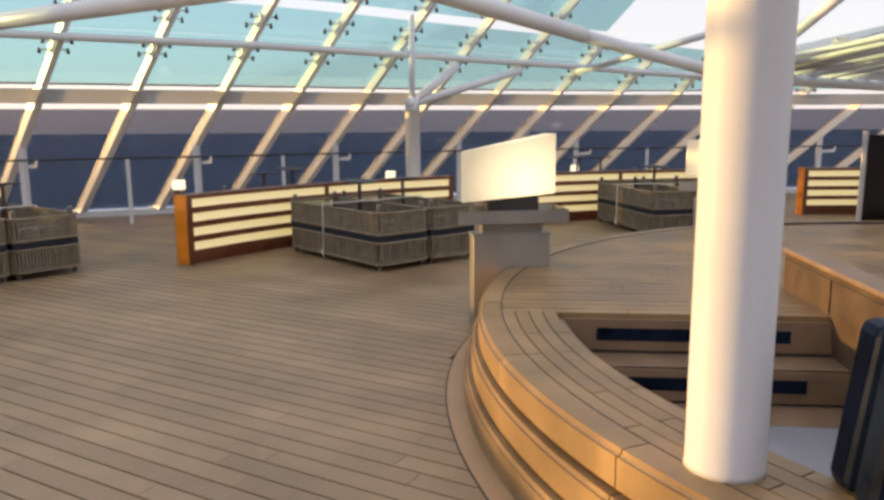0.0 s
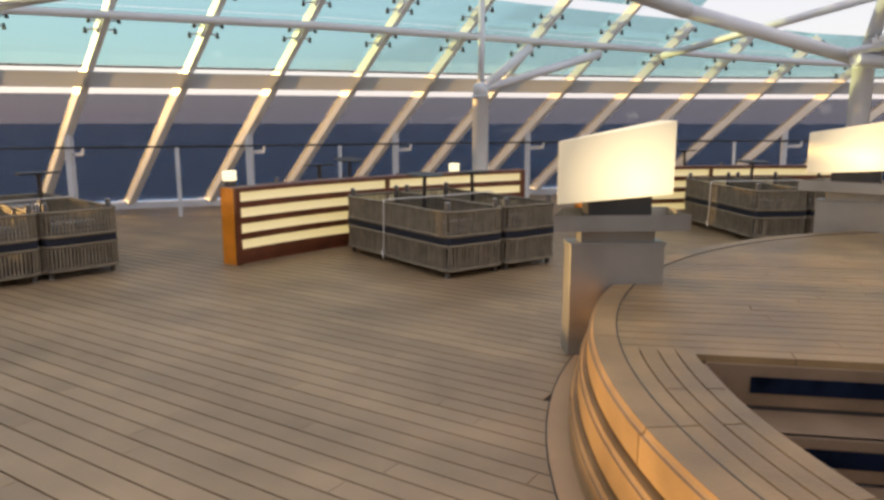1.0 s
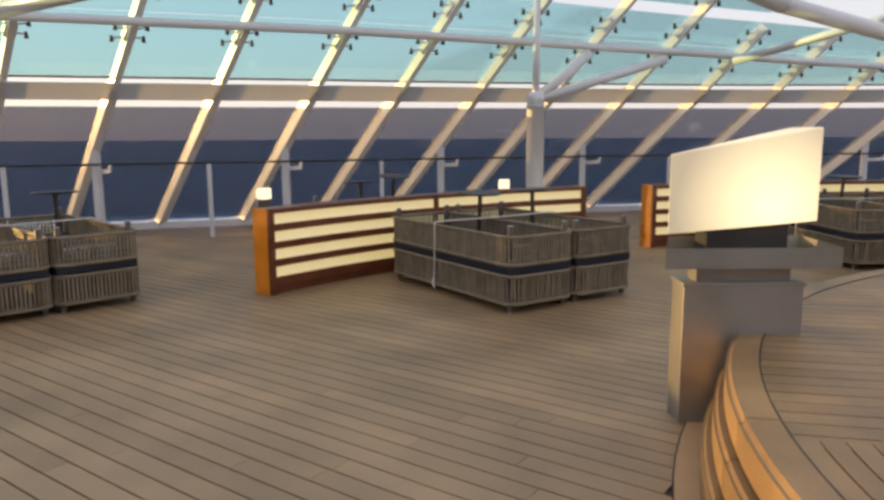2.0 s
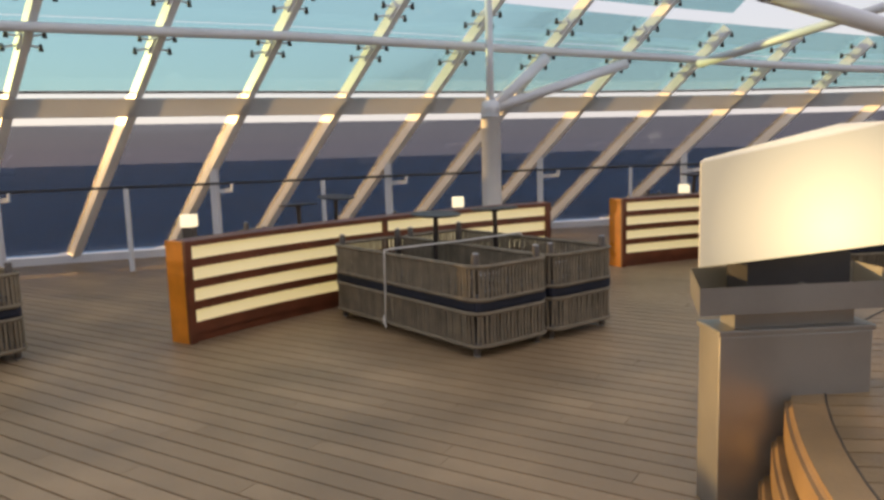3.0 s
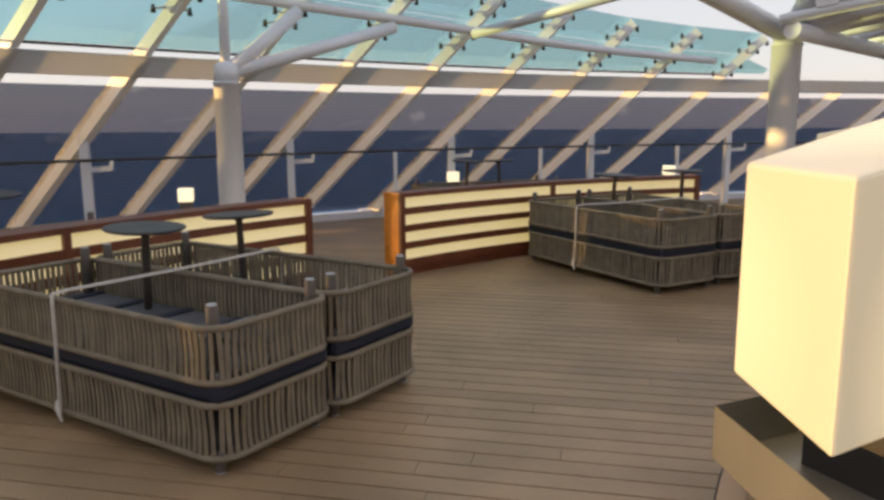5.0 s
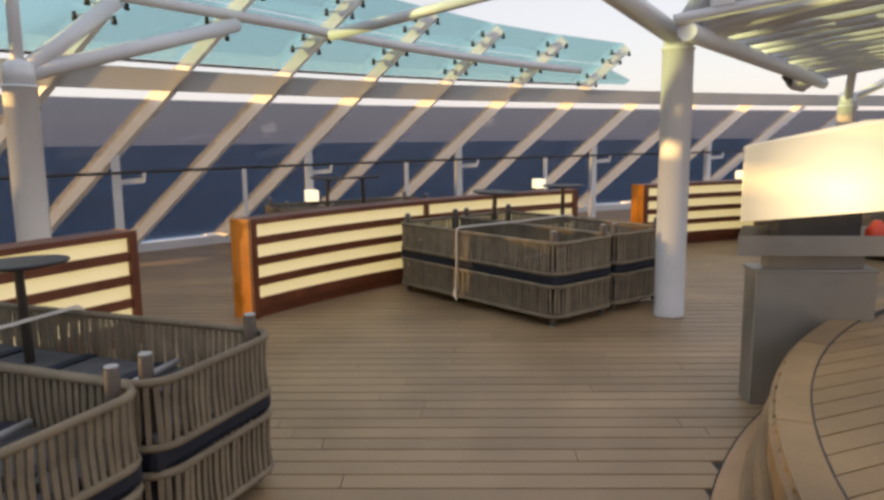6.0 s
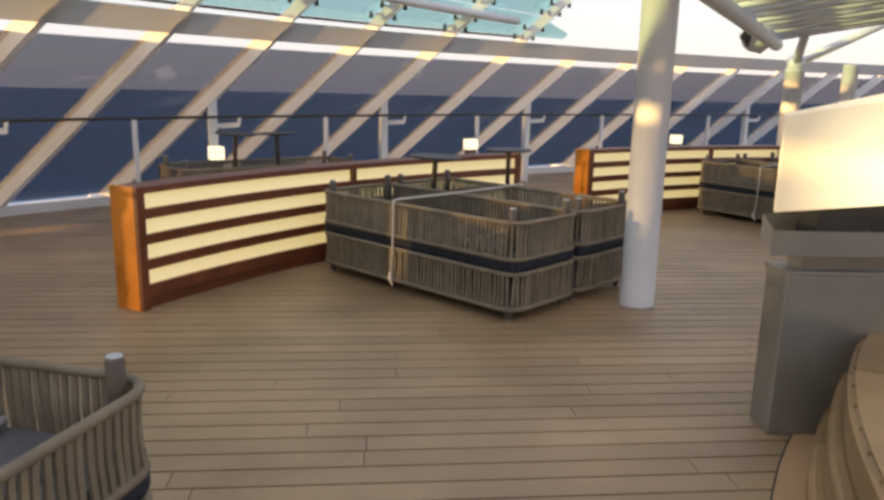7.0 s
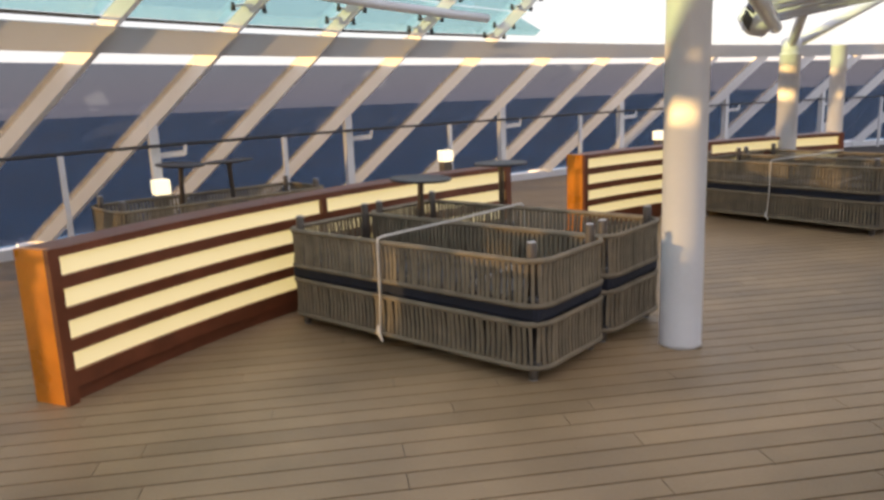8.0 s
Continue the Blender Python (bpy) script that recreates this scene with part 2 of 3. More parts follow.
sea = tagged(part("water", bm, WATER), "dark blue calm sea reaching the horizon", "sea", kind="structure")
sea.location = (0, 0, -40)

# ---- deck floor ----
EDGE = [on_beam(s / 2, 0.0) + Vector((-0.1, 0.18, 0)) for s in range(LAST * 2 + 1)]
bm = bmesh.new()
loop = [(p.x, p.y) for p in EDGE] + [(23, 14), (23, -8), (-15, -8)]
low = [bm.verts.new((x, y, -0.3)) for x, y in loop]
high = [bm.verts.new((x, y, -0.012)) for x, y in loop]
bm.faces.new(high[::-1])
bm.faces.new(low)
for k in range(len(loop)):
    bm.faces.new((low[k], high[k], high[(k + 1) % len(loop)], low[(k + 1) % len(loop)]))
bmesh.ops.recalc_face_normals(bm, faces=bm.faces)
deck = tagged(part("floor", bm, CAULK), "grey-brown teak plank deck with dark caulked seams", "floor", kind="structure")

# ---- unseen walls added behind and on the west side, to shape the light ----
# dark wall added out of view so the steel has something dim to reflect
bm = bmesh.new()
box(bm, -9.0, -7.2, -0.01, 20.0, -6.9, 3.6)
tagged(part("wall_south", bm, DARKBACK), "plain dark grey wall, unseen, added to darken reflections", "wall", kind="structure")
# added out of view: its foot shades the deck, its panes dim the sun
sun_screen = tagged(empty("wall_west", pose(-13.1, 0, 0)), "unseen low white wall with tinted panes, added to dim the sun", "wall", kind="structure")
bm = bmesh.new()
box(bm, -0.1, -7.9, -0.01, 0.1, 8.2, 1.0, bevel=0.03)
part("sun_screen", bm, WHITE, sun_screen)
for k in range(7):
    bm = bmesh.new()
    box(bm, -0.008, -7.8 + k * 2.28, 1.0, 0.008, -5.56 + k * 2.28, 2.9)
    part("pane", bm, DIMGLASS, sun_screen)
bm = bmesh.new()
box(bm, -0.04, -7.9, 2.9, 0.04, 8.2, 2.98, bevel=0.01)
part("cap_rail", bm, WHITE, sun_screen)

# ---- inclined window wall ----
wall = tagged(empty("wall_north"), "white inclined steel beams with tinted windows", "wall", kind="structure")
for i in range(LAST * 2 + 1):
    s = i / 2
    bm = bmesh.new()
    bar(bm, on_beam(s, 0.05), on_beam(s, 2.3 if s < GLASS_END else 2.14), 0.13, 0.18, up=U + Vector((0, 0, 0.01)))
    part("beam", bm, WHITE, wall)
    bm = bmesh.new()
    p = on_beam(s, 0.0)
    box(bm, p.x - 0.12, p.y - 0.12, 0, p.x + 0.12, p.y + 0.12, 0.14, bevel=0.015)
    part("beam_foot", bm, WHITE, wall)
    if i % 2 == 0:
        p = curve_at(s)
        bm = bmesh.new()
        box(bm, p.x - 0.05, p.y - 0.05, 0, p.x + 0.05, p.y + 0.05, 1.47)
        part("strut", bm, WHITE, wall)
        bm = bmesh.new()
        q = p + Vector((0.30, -0.10, 1.07))
        bar(bm, p + Vector((0.03, 0, 1.05)), q, 0.03, 0.06)
        bar(bm, q - Vector((0, 0, 0.02)), q + Vector((0.015, -0.005, 0.09)), 0.03, 0.03, up=U)
        part("rail_bracket", bm, WHITE, wall)
for i in range(LAST * 2):
    s, e = i / 2, i / 2 + 0.5
    bm = bmesh.new()
    slab(bm, (on_beam(s, 0.15, -0.02), on_beam(e, 0.15, -0.02), on_beam(e, 2.0, -0.02), on_beam(s, 2.0, -0.02)), 0.012)
    part("pane", bm, CLEARGLASS, wall)
    bm = bmesh.new()
    slab(bm, (on_beam(s, 2.18, 0.10), on_beam(e, 2.18, 0.10), on_beam(e, 2.40, 0.10), on_beam(s, 2.40, 0.10)), 0.015)
    part("band_panel", bm, BAND, wall, "frosted grey glass band under the roof glass")
    bm = bmesh.new()
    a, b = on_beam(s, 0.12), on_beam(e, 0.12)
    bar(bm, a + Vector((0, 0, -0.06)), b + Vector((0, 0, -0.06)), 0.16, 0.12)
    part("curb", bm, WHITE, wall)

# ---- glass roof ----
roof = tagged(empty("glass_roof"), "teal glass roof on white beams with spider fittings", "roof", kind="structure")
steps = [i / 2 for i in range(int(GLASS_END * 2) + 1)]


def roof_pane(s, e, z0, w0, z1, w1):
    bm = bmesh.new()
    slab(bm, (on_beam(s + 0.004, z0, -0.11), on_beam(e - 0.004, w0, -0.11), on_beam(e - 0.004, w1, -0.11), on_beam(s + 0.004, z1, -0.11)), 0.012)
    part("pane", bm, ROOFGLASS, roof)


for s in steps:
    last = s == steps[-1]
    e = s + (0.12 if last else 0.5)
    za, zb = purlin_z(s) - 0.02, purlin_z(e) - 0.02
    if last:  # the end pane is cut aslant
        roof_pane(s, s + 0.34, 2.36, 2.36, za - 0.006, 2.44)
        roof_pane(s, e, za + 0.006, zb - 0.06, roof_top(s), zb + 0.05)
    else:
        roof_pane(s, e, 2.36, 2.36, za - 0.006, zb - 0.006)
        roof_pane(s, e, za + 0.006, zb + 0.006, roof_top(s), roof_top(e))
    upper = s <= 5.0
    if upper:
        for k in range(2):
            z0, z1 = roof_top(s) + 0.14 + 0.7 * k, roof_top(s) + 0.83 + 0.7 * k
            roof_pane(s, e, z0, z0 + roof_top(e) - roof_top(s), z1, z1 + roof_top(e) - roof_top(s))
    bm = bmesh.new()
    bar(bm, on_beam(s, 2.34, -0.1), on_beam(e, 2.34, -0.1), 0.03, 0.03)
    part("seal", bm, CAULK, roof, "black seal along the foot of the roof glass")
    bm = bmesh.new()
    bar(bm, on_beam(s, 2.3), on_beam(s, roof_top(s) + (1.55 if upper else 0.0)), 0.10, 0.14, up=U + Vector((0, 0, 0.01)))
    part("beam", bm, WHITE, roof)
    # spider fittings carry the panes
    rows = [purlin_z(s) - 0.22, roof_top(s) - 0.16] + ([roof_top(s) + 0.3, roof_top(s) + 1.0] if upper else [])
    side = (curve_at(s + 0.1) - curve_at(s)).normalized()
    along = (on_beam(s, 3) - on_beam(s, 2)).normalized()
    for z in rows:
        p = on_beam(s, z, -0.02)
        bm = bmesh.new()
        bar(bm, p - along * 0.11, p + along * 0.11, 0.15, 0.10)
        for a in (-1, 1):
            for c in (-1, 1):
                sweep(bm, (p + along * 0.05 * c, p + side * a * 0.2 + along * c * 0.10), 0.014, 6)
        part("spider_fitting", bm, WHITE, roof)
        bm = bmesh.new()
        for a in (-1, 1):
            for c in (-1, 1):
                q = p + side * a * 0.2 + along * c * 0.10
                sweep(bm, (q + Vector((0, 0, -0.045)), q + Vector((0, 0, 0.04))), [0.03, 0.018], 8)
        part("fitting_button", bm, DARKMETAL, roof)
# long tubes under the beams
bm = bmesh.new()
sweep(bm, [on_beam(s / 4, purlin_z(s / 4), 0.13) for s in range(2, 30)], 0.06, 12)
part("purlin", bm, WHITE, roof)
for line, r in ((((-2.4, 3.4, 3.05), (-0.3, 6.4, 3.0), (1.7, 9.73, 2.86)), 0.10), (((-1.6, 6.5, 2.98), (-5.0, 8.1, 2.98), (-9.0, 9.8, 2.95)), 0.10), (((2.0, 14.3, 2.70), (4.6, 12.0, 3.3)), 0.06)):
    bm = bmesh.new()
    sweep(bm, line, r, 14)
    part("tie_tube", bm, WHITE, roof)


# ---- columns with branching arms ----
def column(x, y, z0, z1, r, arms, label):
    ob = tagged(empty("column", pose(x, y, z0)), label, "column", "columns")
    h = z1 - z0
    bm = bmesh.new()
    turned(bm, ((r + 0.004, 0), (r, 0.02), (r, h - 0.02), (r + 0.008, h - 0.018), (r + 0.008, h)), 32)
    part("shaft", bm, WHITE, ob)
    if arms:
        bm = bmesh.new()
        turned(bm, ((r * 0.96, h), (r * 0.9, h + 0.16), (r * 0.55, h + 0.2)), 32)
        part("head", bm, WHITE, ob)
    for dx, dy, dz, ra in arms:
        bm = bmesh.new()
        sweep(bm, ((0, 0, h + 0.08), (dx, dy, dz - z0)), ra, 12)
        part("arm", bm, WHITE, ob)
    return ob


column(-0.98, 12.75, 0, 2.0, 0.13, ((0.0, 0.05, 3.6, 0.05), (0.75, 0.55, 2.78, 0.075), (1.9, 1.2, 2.72, 0.07)), "white round steel column with branching arms near the windows")
column(4.03, 10.83, 0, 2.26, 0.127, ((-2.33, -1.1, 2.85, 0.085), (-0.15, -1.3, 3.5, 0.085), (2.3, 0.0, 2.85, 0.085), (2.4, -1.0, 3.05, 0.08), (0.9, -1.6, 3.4, 0.07)), "white round steel column with four branching arms on the deck")
column(1.56, 2.10, 0.51, 4.2, 0.136, (), "white round steel column standing on the teak rim")
column(9.75, 13.83, 0, 1.95, 0.13, ((-1.0, -0.9, 2.75, 0.06), (1.5, -0.9, 2.9, 0.06)), "white round steel column with a Y-shaped head behind the dividers")

column(12.35, 14.65, 0, 2.12, 0.12, (), "white round steel column by the windows")

# ---- inner canopy ----
canopy = tagged(empty("canopy"), "glass canopy with white tubular ribs over the platform", "roof", kind="structure")


Q0, Q1, RUN = Vector((4.45, 10.85, 2.42)), Vector((8.5, 13.25, 2.32)), Vector((0.85, -0.5, 0.17))


def sheet(s, t):
    """Place on the canopy: s along its edge, t metres inwards."""
    return Q0 + (Q1 - Q0) * s + RUN * t


for k in range(15):
    s = 1.03 - k * 0.085
    bm = bmesh.new()
    sweep(bm, [sheet(s, -0.1), sheet(s, 4), sheet(s, 8)], 0.045, 8)
    part("rib", bm, WHITE, canopy)
    for t in (0.25, 1.35, 2.45, 3.55, 4.65):
        p = sheet(s, t) + Vector((0, 0, 0.07))
        bm = bmesh.new()
        for a in (-1, 1):
            sweep(bm, (p, p + Vector((0.10 * a, 0.14 * a, 0.04))), 0.012, 6)
        bar(bm, p - RUN * 0.08, p + RUN * 0.08, 0.09, 0.07)
        part("spider_fitting", bm, WHITE, canopy)
    if k < 14:
        for t in range(7):
            u0, u1 = t * 1.1 + 0.01, t * 1.1 + 1.09
            up = Vector((0, 0, 0.13))
            bm = bmesh.new()
            slab(bm, (sheet(s - 0.002, u0) + up, sheet(s - 0.083, u0) + up, sheet(s - 0.083, u1) + up, sheet(s - 0.002, u1) + up), 0.012)
            part("pane", bm, CANOPYGLASS, canopy)
for t, r in ((0.0, 0.075), (2.6, 0.06), (5.2, 0.06)):
    bm = bmesh.new()
    sweep(bm, [sheet(s, t) - Vector((0, 0, 0.1)) for s in (1.03, 0.5, 0, -0.16)], r, 12)
    part("edge_tube", bm, WHITE, canopy)

# floodlight on the canopy's edge
p = sheet(0.88, -0.15) - Vector((0, 0, 0.02))
flood = tagged(empty("floodlight", Matrix.Translation(p)), "pale round floodlight with dark barn doors under the canopy edge", "lamp")
bm = bmesh.new()
turned(bm, ((0.05, -0.2), (0.17, -0.14), (0.2, 0.0), (0.13, 0.12), (0.04, 0.15)), 20, pose(0, 0, 0, 35, 20, 0))
part("housing", bm, WHITE, flood)
for k, (dx, dz, rx) in enumerate(((-0.26, -0.06, 20), (-0.16, 0.14, -35))):
    bm = bmesh.new()
    box(bm, -0.17, -0.01, -0.05, 0.13, 0.01, 0.06, pose(dx, -0.05, dz, rx, rx, 20))
    part("barn_door", bm, DARKMETAL, flood)

# ---- rail along the windows ----
rail = tagged(empty("handrail"), "thin dark handrail on white posts by the windows", "railing", kind="structure")
OFF = Vector((0.30, -0.10, 0))
bm = bmesh.new()
sweep(bm, [curve_at(s / 6) + OFF + Vector((0, 0, 1.17)) for s in range(LAST * 6 + 1)], 0.018, 8)
part("rail", bm, DARKMETAL, rail)
for i in range(LAST):
    p = curve_at(i + 0.5) + OFF
    bm = bmesh.new()
    box(bm, p.x - 0.025, p.y - 0.025, 0, p.x + 0.025, p.y + 0.025, 1.15)
    part("post", bm, WHITE, rail)

# ---- raised platform ----
TOP = 0.51
stage = tagged(empty("platform"), "round raised teak platform with stepped curved sides and a sunken pool", "platform", kind="structure")
for r, z0, z1 in ((4.70, 0.0, 0.165), (4.655, 0.19, 0.335)):
    for k in range(12):
        bm = bmesh.new()
        ring(bm, HUB, r - 0.4, r, z0, z1, k * 30 + 0.05, k * 30 + 29.95, 14)
        bmesh.ops.bevel(bm, geom=[e for e in bm.edges if e.calc_length() > 0.02 and all(abs(math.hypot(v.co.x - HUB[0], v.co.y - HUB[1]) - r) < 1e-3 and v.co.z > z1 - 1e-3 for v in e.verts)], offset=0.02, segments=3, affect="EDGES")
        part("tier", bm, STEP, stage)
for k in range(24):
    bm = bmesh.new()
    ring(bm, HUB, 4.46, 4.61, 0.36, TOP, k * 15 + 0.05, k * 15 + 14.95, 8)
    bmesh.ops.bevel(bm, geom=[e for e in bm.edges if all(abs(math.hypot(v.co.x - HUB[0], v.co.y - HUB[1]) - 4.61) < 1e-3 and v.co.z > TOP - 1e-3 for v in e.verts)], offset=0.025, segments=3, affect="EDGES")
    part("nosing", bm, STEP, stage)
for a0, a1 in ((0, 180), (180, 360)):
    bm = bmesh.new()
    ring(bm, HUB, 4.2, 4.56, 0.0, 0.485, a0, a1, 60)
    part("riser", bm, STEPDARK, stage)
    bm = bmesh.new()
    ring(bm, HUB, 4.70, 4.815, -0.01, 0.004, a0, a1, 60)
    part("floor_border", bm, BORDER, stage)
    bm = bmesh.new()
    ring(bm, HUB, 4.453, 4.460, 0.48, TOP + 0.0015, a0, a1, 60)
    part("rim_seam", bm, CAULK, stage)
    bm = bmesh.new()
    ring(bm, HUB, 4.815, 4.823, -0.01, 0.0055, a0, a1, 60)
    part("border_seam", bm, CAULK, stage)
# curved boards of the rim beside the pool
for q in range(4):
    r0 = 4.105 + q * 0.0885
    for k in range(7):
        bm = bmesh.new()
        off = (q % 2) * 5
        a0, a1 = max(182.2, 177 + k * 13 + off), min(263, 190 + k * 13 + off)
        if a1 - a0 > 0.5:
            ring(bm, HUB, r0 + 0.004, r0 + 0.0845, 0.47, TOP, a0 + 0.06, a1 - 0.06, 8)
            part("rim_board", bm, STEP, stage)
bm = bmesh.new()
ring(bm, HUB, 4.06, 4.25, 0.0, 0.47, 182, 263, 40)
part("pool_wall", bm, STEPDARK, stage)
# flat deck boards on top
YB, XB = 4.27, 2.95
bm = bmesh.new()
box(bm, XB, 0.75, 0.0, 7.5, YB - 0.02, 0.468)
box(bm, 7.5, 2.1, 0.0, 8.85, YB - 0.02, 0.468)
box(bm, 0.95, YB - 0.02, 0.0, 9.3, YB + 0.6, 0.468)
part("deck_core", bm, CAULK, stage)
bm = bmesh.new()
ring(bm, HUB, 0.0001, 4.4, 0.40, 0.466, 1, 179, 50)
part("deck_core", bm, CAULK, stage)
PW = 0.118
for row in range(-1, 36):
    y0 = YB + 0.11 + row * PW if row >= 0 else YB
    y1 = y0 + (PW - 0.008 if row >= 0 else 0.102)
    far, near = max(abs(y0 - HUB[1]), abs(y1 - HUB[1])), min(abs(y0 - HUB[1]), abs(y1 - HUB[1]))
    if far > 4.42:
        continue
    half = min(math.sqrt(4.54 ** 2 - near ** 2), math.sqrt(4.595 ** 2 - far ** 2))
    x, end = HUB[0] - half, HUB[0] + half
    rng = random.Random(row + 50)
    cut = rng.uniform(0.8, 2.4)
    while x < end - 0.1:
        x2 = min(end, x + cut)
        bm = bmesh.new()
        box(bm, x + 0.002, y0, 0.46, x2 - 0.002, y1, TOP - 0.004 - 0.001 * rng.random())
        part("deck_board", bm, STEP, stage)
        x, cut = x2, 2.4
for row in range(34):
    y1 = YB - 0.01 - row * PW
    y0 = y1 - PW + 0.008
    far = max(abs(y0 - HUB[1]), abs(y1 - HUB[1]))
    if far > 4.4:
        continue
    end = HUB[0] + math.sqrt(4.455 ** 2 - far ** 2)
    if end - XB > 0.3:
        bm = bmesh.new()
        box(bm, XB, y0, 0.46, end, y1, TOP - 0.004)
        part("deck_board", bm, STEP, stage)
# pool steps with dark slots
for k in range(2):
    zt, yf = 0.25 - k * 0.215, YB - 0.03 - 0.30 * (k + 1)
    bm = bmesh.new()
    box(bm, 1.1, yf, zt - 0.06, XB, yf + 0.31, zt, bevel=0.008)
    part("step_tread", bm, STEPDARK, stage)
for k in range(2):
    yf = YB - 0.028 - 0.30 * k
    zt = TOP - 0.04 - k * 0.22
    bm = bmesh.new()
    box(bm, 1.1, yf, zt - 0.20, XB, yf + 0.03, zt)
    part("step_riser", bm, STEPDARK, stage)
    bm = bmesh.new()
    box(bm, 1.35, yf - 0.006, zt - 0.135, 2.55, yf + 0.002, zt - 0.055)
    part("slot", bm, TUB, stage, "dark recessed slot in the step")
bm = bmesh.new()
ring(bm, HUB, 1.6, 4.08, 0.0, 0.03, 183, 262, 30)
part("pool_floor", bm, POOLBASE, stage)
cabinet = tagged(empty("side_cabinet", pose(XB - 0.07, 3.9, 0.03)), "dark brown wooden cabinet beside the sunken pool", "cabinet")
bm = bmesh.new()
box(bm, -0.075, -1.28, 0, 0.075, 1.25, 0.735, bevel=0.01)
part("body", bm, CABINETWOOD, cabinet)
bm = bmesh.new()
box(bm, -0.095, -1.3, 0.735, 0.095, 1.27, 0.77, bevel=0.012)
part("top_board", bm, STEPDARK, cabinet)
for k in range(3):
    bm = bmesh.new()
    box(bm, -0.088, -1.24 + k * 0.83, 0.30, -0.076, -0.45 + k * 0.83, 0.70, bevel=0.004)
    part("panel", bm, CABINETWOOD, cabinet)
cover = tagged(empty("spa_cover", pose(2.3, 1.89, TOP)), "glossy dark blue folded spa cover standing on the rim", "spa cover")
for y0, y1 in ((-0.17, -0.008), (0.008, 0.17)):
    bm = bmesh.new()
    box(bm, -0.42, y0, 0, 0.42, y1, 0.57, bevel=0.04)
    for v in bm.verts:
        v.co.x += v.co.z * 0.12
    part("half", bm, TUB, cover)
# four small pale discs along the top
for k in range(4):
    bm = bmesh.new()
    turned(bm, ((0.018, 0.0), (0.018, 0.006), (0.008, 0.01)), 10, pose(-0.24 + k * 0.2, -0.06, 0.566))
    part("pale_disc", bm, PEGTOP, cover, "small pale disc on the top edge")
bm = bmesh.new()
box(bm, -0.36 + 0.06, -0.015, 0.545, 0.42 + 0.06, 0.015, 0.572, bevel=0.005)
part("hinge_strip", bm, SCREENBLACK, cover)
screen = tagged(empty("screen_panel", pose(5.33, 9.75, 0, 0, 0, -14)), "black upright screen panel with a pale edge post", "screen")
bm = bmesh.new()
box(bm, 0.05, -0.03, 0.05, 1.2, 0.03, 1.55, bevel=0.006)
part("panel", bm, SCREENBLACK, screen)
bm = bmesh.new()
box(bm, -0.01, -0.035, 0, 0.04, 0.035, 1.6, bevel=0.004)
part("post", bm, PEGTOP, screen)

# ---- dividers with lit panels ----
def divider(a0, a1, R0, mid, label):
    """Curved screen on a circle round mid: dark boards, lit strips between, end boards."""
    T, H = 0.23, 0.87
    ob = tagged(empty("divider_screen"), label, "divider", "lit dividers")
    n = 16
    d = sgn(a1 - a0)
    bm = bmesh.new()
    ring(bm, mid, R0 + 0.03, R0 + T - 0.03, 0.0, 0.085, a0, a1, n)
    part("plinth", bm, MAHOG, ob)
    gap, board, z = 0.11, 0.07, 0.175
    bm = bmesh.new()
    ring(bm, mid, R0, R0 + T, 0.085, z, a0, a1, n)
    part("slat", bm, MAHOG, ob)
    for k in range(4):
        bm = bmesh.new()
        ring(bm, mid, R0 + 0.03, R0 + T - 0.03, z, z + gap, a0 + 0.1 * d, a1 - 0.1 * d, n)
        part("lit_panel", bm, GLOWPANEL, ob, "cream panel lit from inside")
        z += gap
        hh = board if k < 3 else H - z
        over = 0.01 if k == 3 else 0
        bm = bmesh.new()
        ring(bm, mid, R0 - over, R0 + T + over, z, z + hh, a0, a1, n)
        part("slat" if k < 3 else "top_rail", bm, MAHOG, ob)
        z += hh
    for f in (0.5,):
        a = a0 + (a1 - a0) * f
        bm = bmesh.new()
        ring(bm, mid, R0 - 0.006, R0 + T + 0.006, 0.02, H - 0.03, a - 0.17, a + 0.17, 2)
        part("post", bm, MAHOG, ob)
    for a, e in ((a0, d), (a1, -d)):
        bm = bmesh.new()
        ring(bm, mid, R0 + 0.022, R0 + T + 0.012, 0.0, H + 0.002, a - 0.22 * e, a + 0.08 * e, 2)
        part("end_board", bm, ENDWOODLIT, ob, "varnished orange-brown end board, low sun painted in")
        bm = bmesh.new()
        ring(bm, mid, R0 - 0.014, R0 + 0.02, 0.0, H + 0.004, a - 0.225 * e, a + 0.2 * e, 2)
        part("edge_post", bm, MAHOG, ob)
    return ob


def sgn(v):
    return 1 if v > 0 else -1


divider(154.7, 125.15, 9.0, (4.954, 4.50), "curved mahogany divider with four lit cream strips")
divider(124.35, 95.46, 9.0, (5.807, 4.79), "curved mahogany divider with four lit cream strips")
divider(98.15, 70.03, 9.0, (7.526, 5.09), "curved mahogany divider with four lit cream strips")

# ---- stacked rope sofas ----
SL, SW, SR = 2.13, 0.775, 0.13


def outline(l, w, r, step):
    """Rounded rectangle from the origin corner: l along y, w along x; points with outward normals."""
    pts = []
    for cx, cy, a in ((w - r, r, -90), (w - r, l - r, 0), (r, l - r, 90), (r, r, 180)):
        for k in range(7):
            t = radians(a + 15 * k)
            pts.append((Vector((cx + r * math.cos(t), cy + r * math.sin(t), 0)), Vector((math.cos(t), math.sin(t), 0))))
    if not step:
        return pts
    out, carry = [], 0.0
    for (p, n0), (q, n1) in zip(pts, pts[1:] + pts[:1]):
        d = (q - p).length
        t = carry
        while t < d:
            f = t / d
            out.append((p.lerp(q, f), n0.lerp(n1, f).normalized()))
            t += step
        carry = t - d
    return out


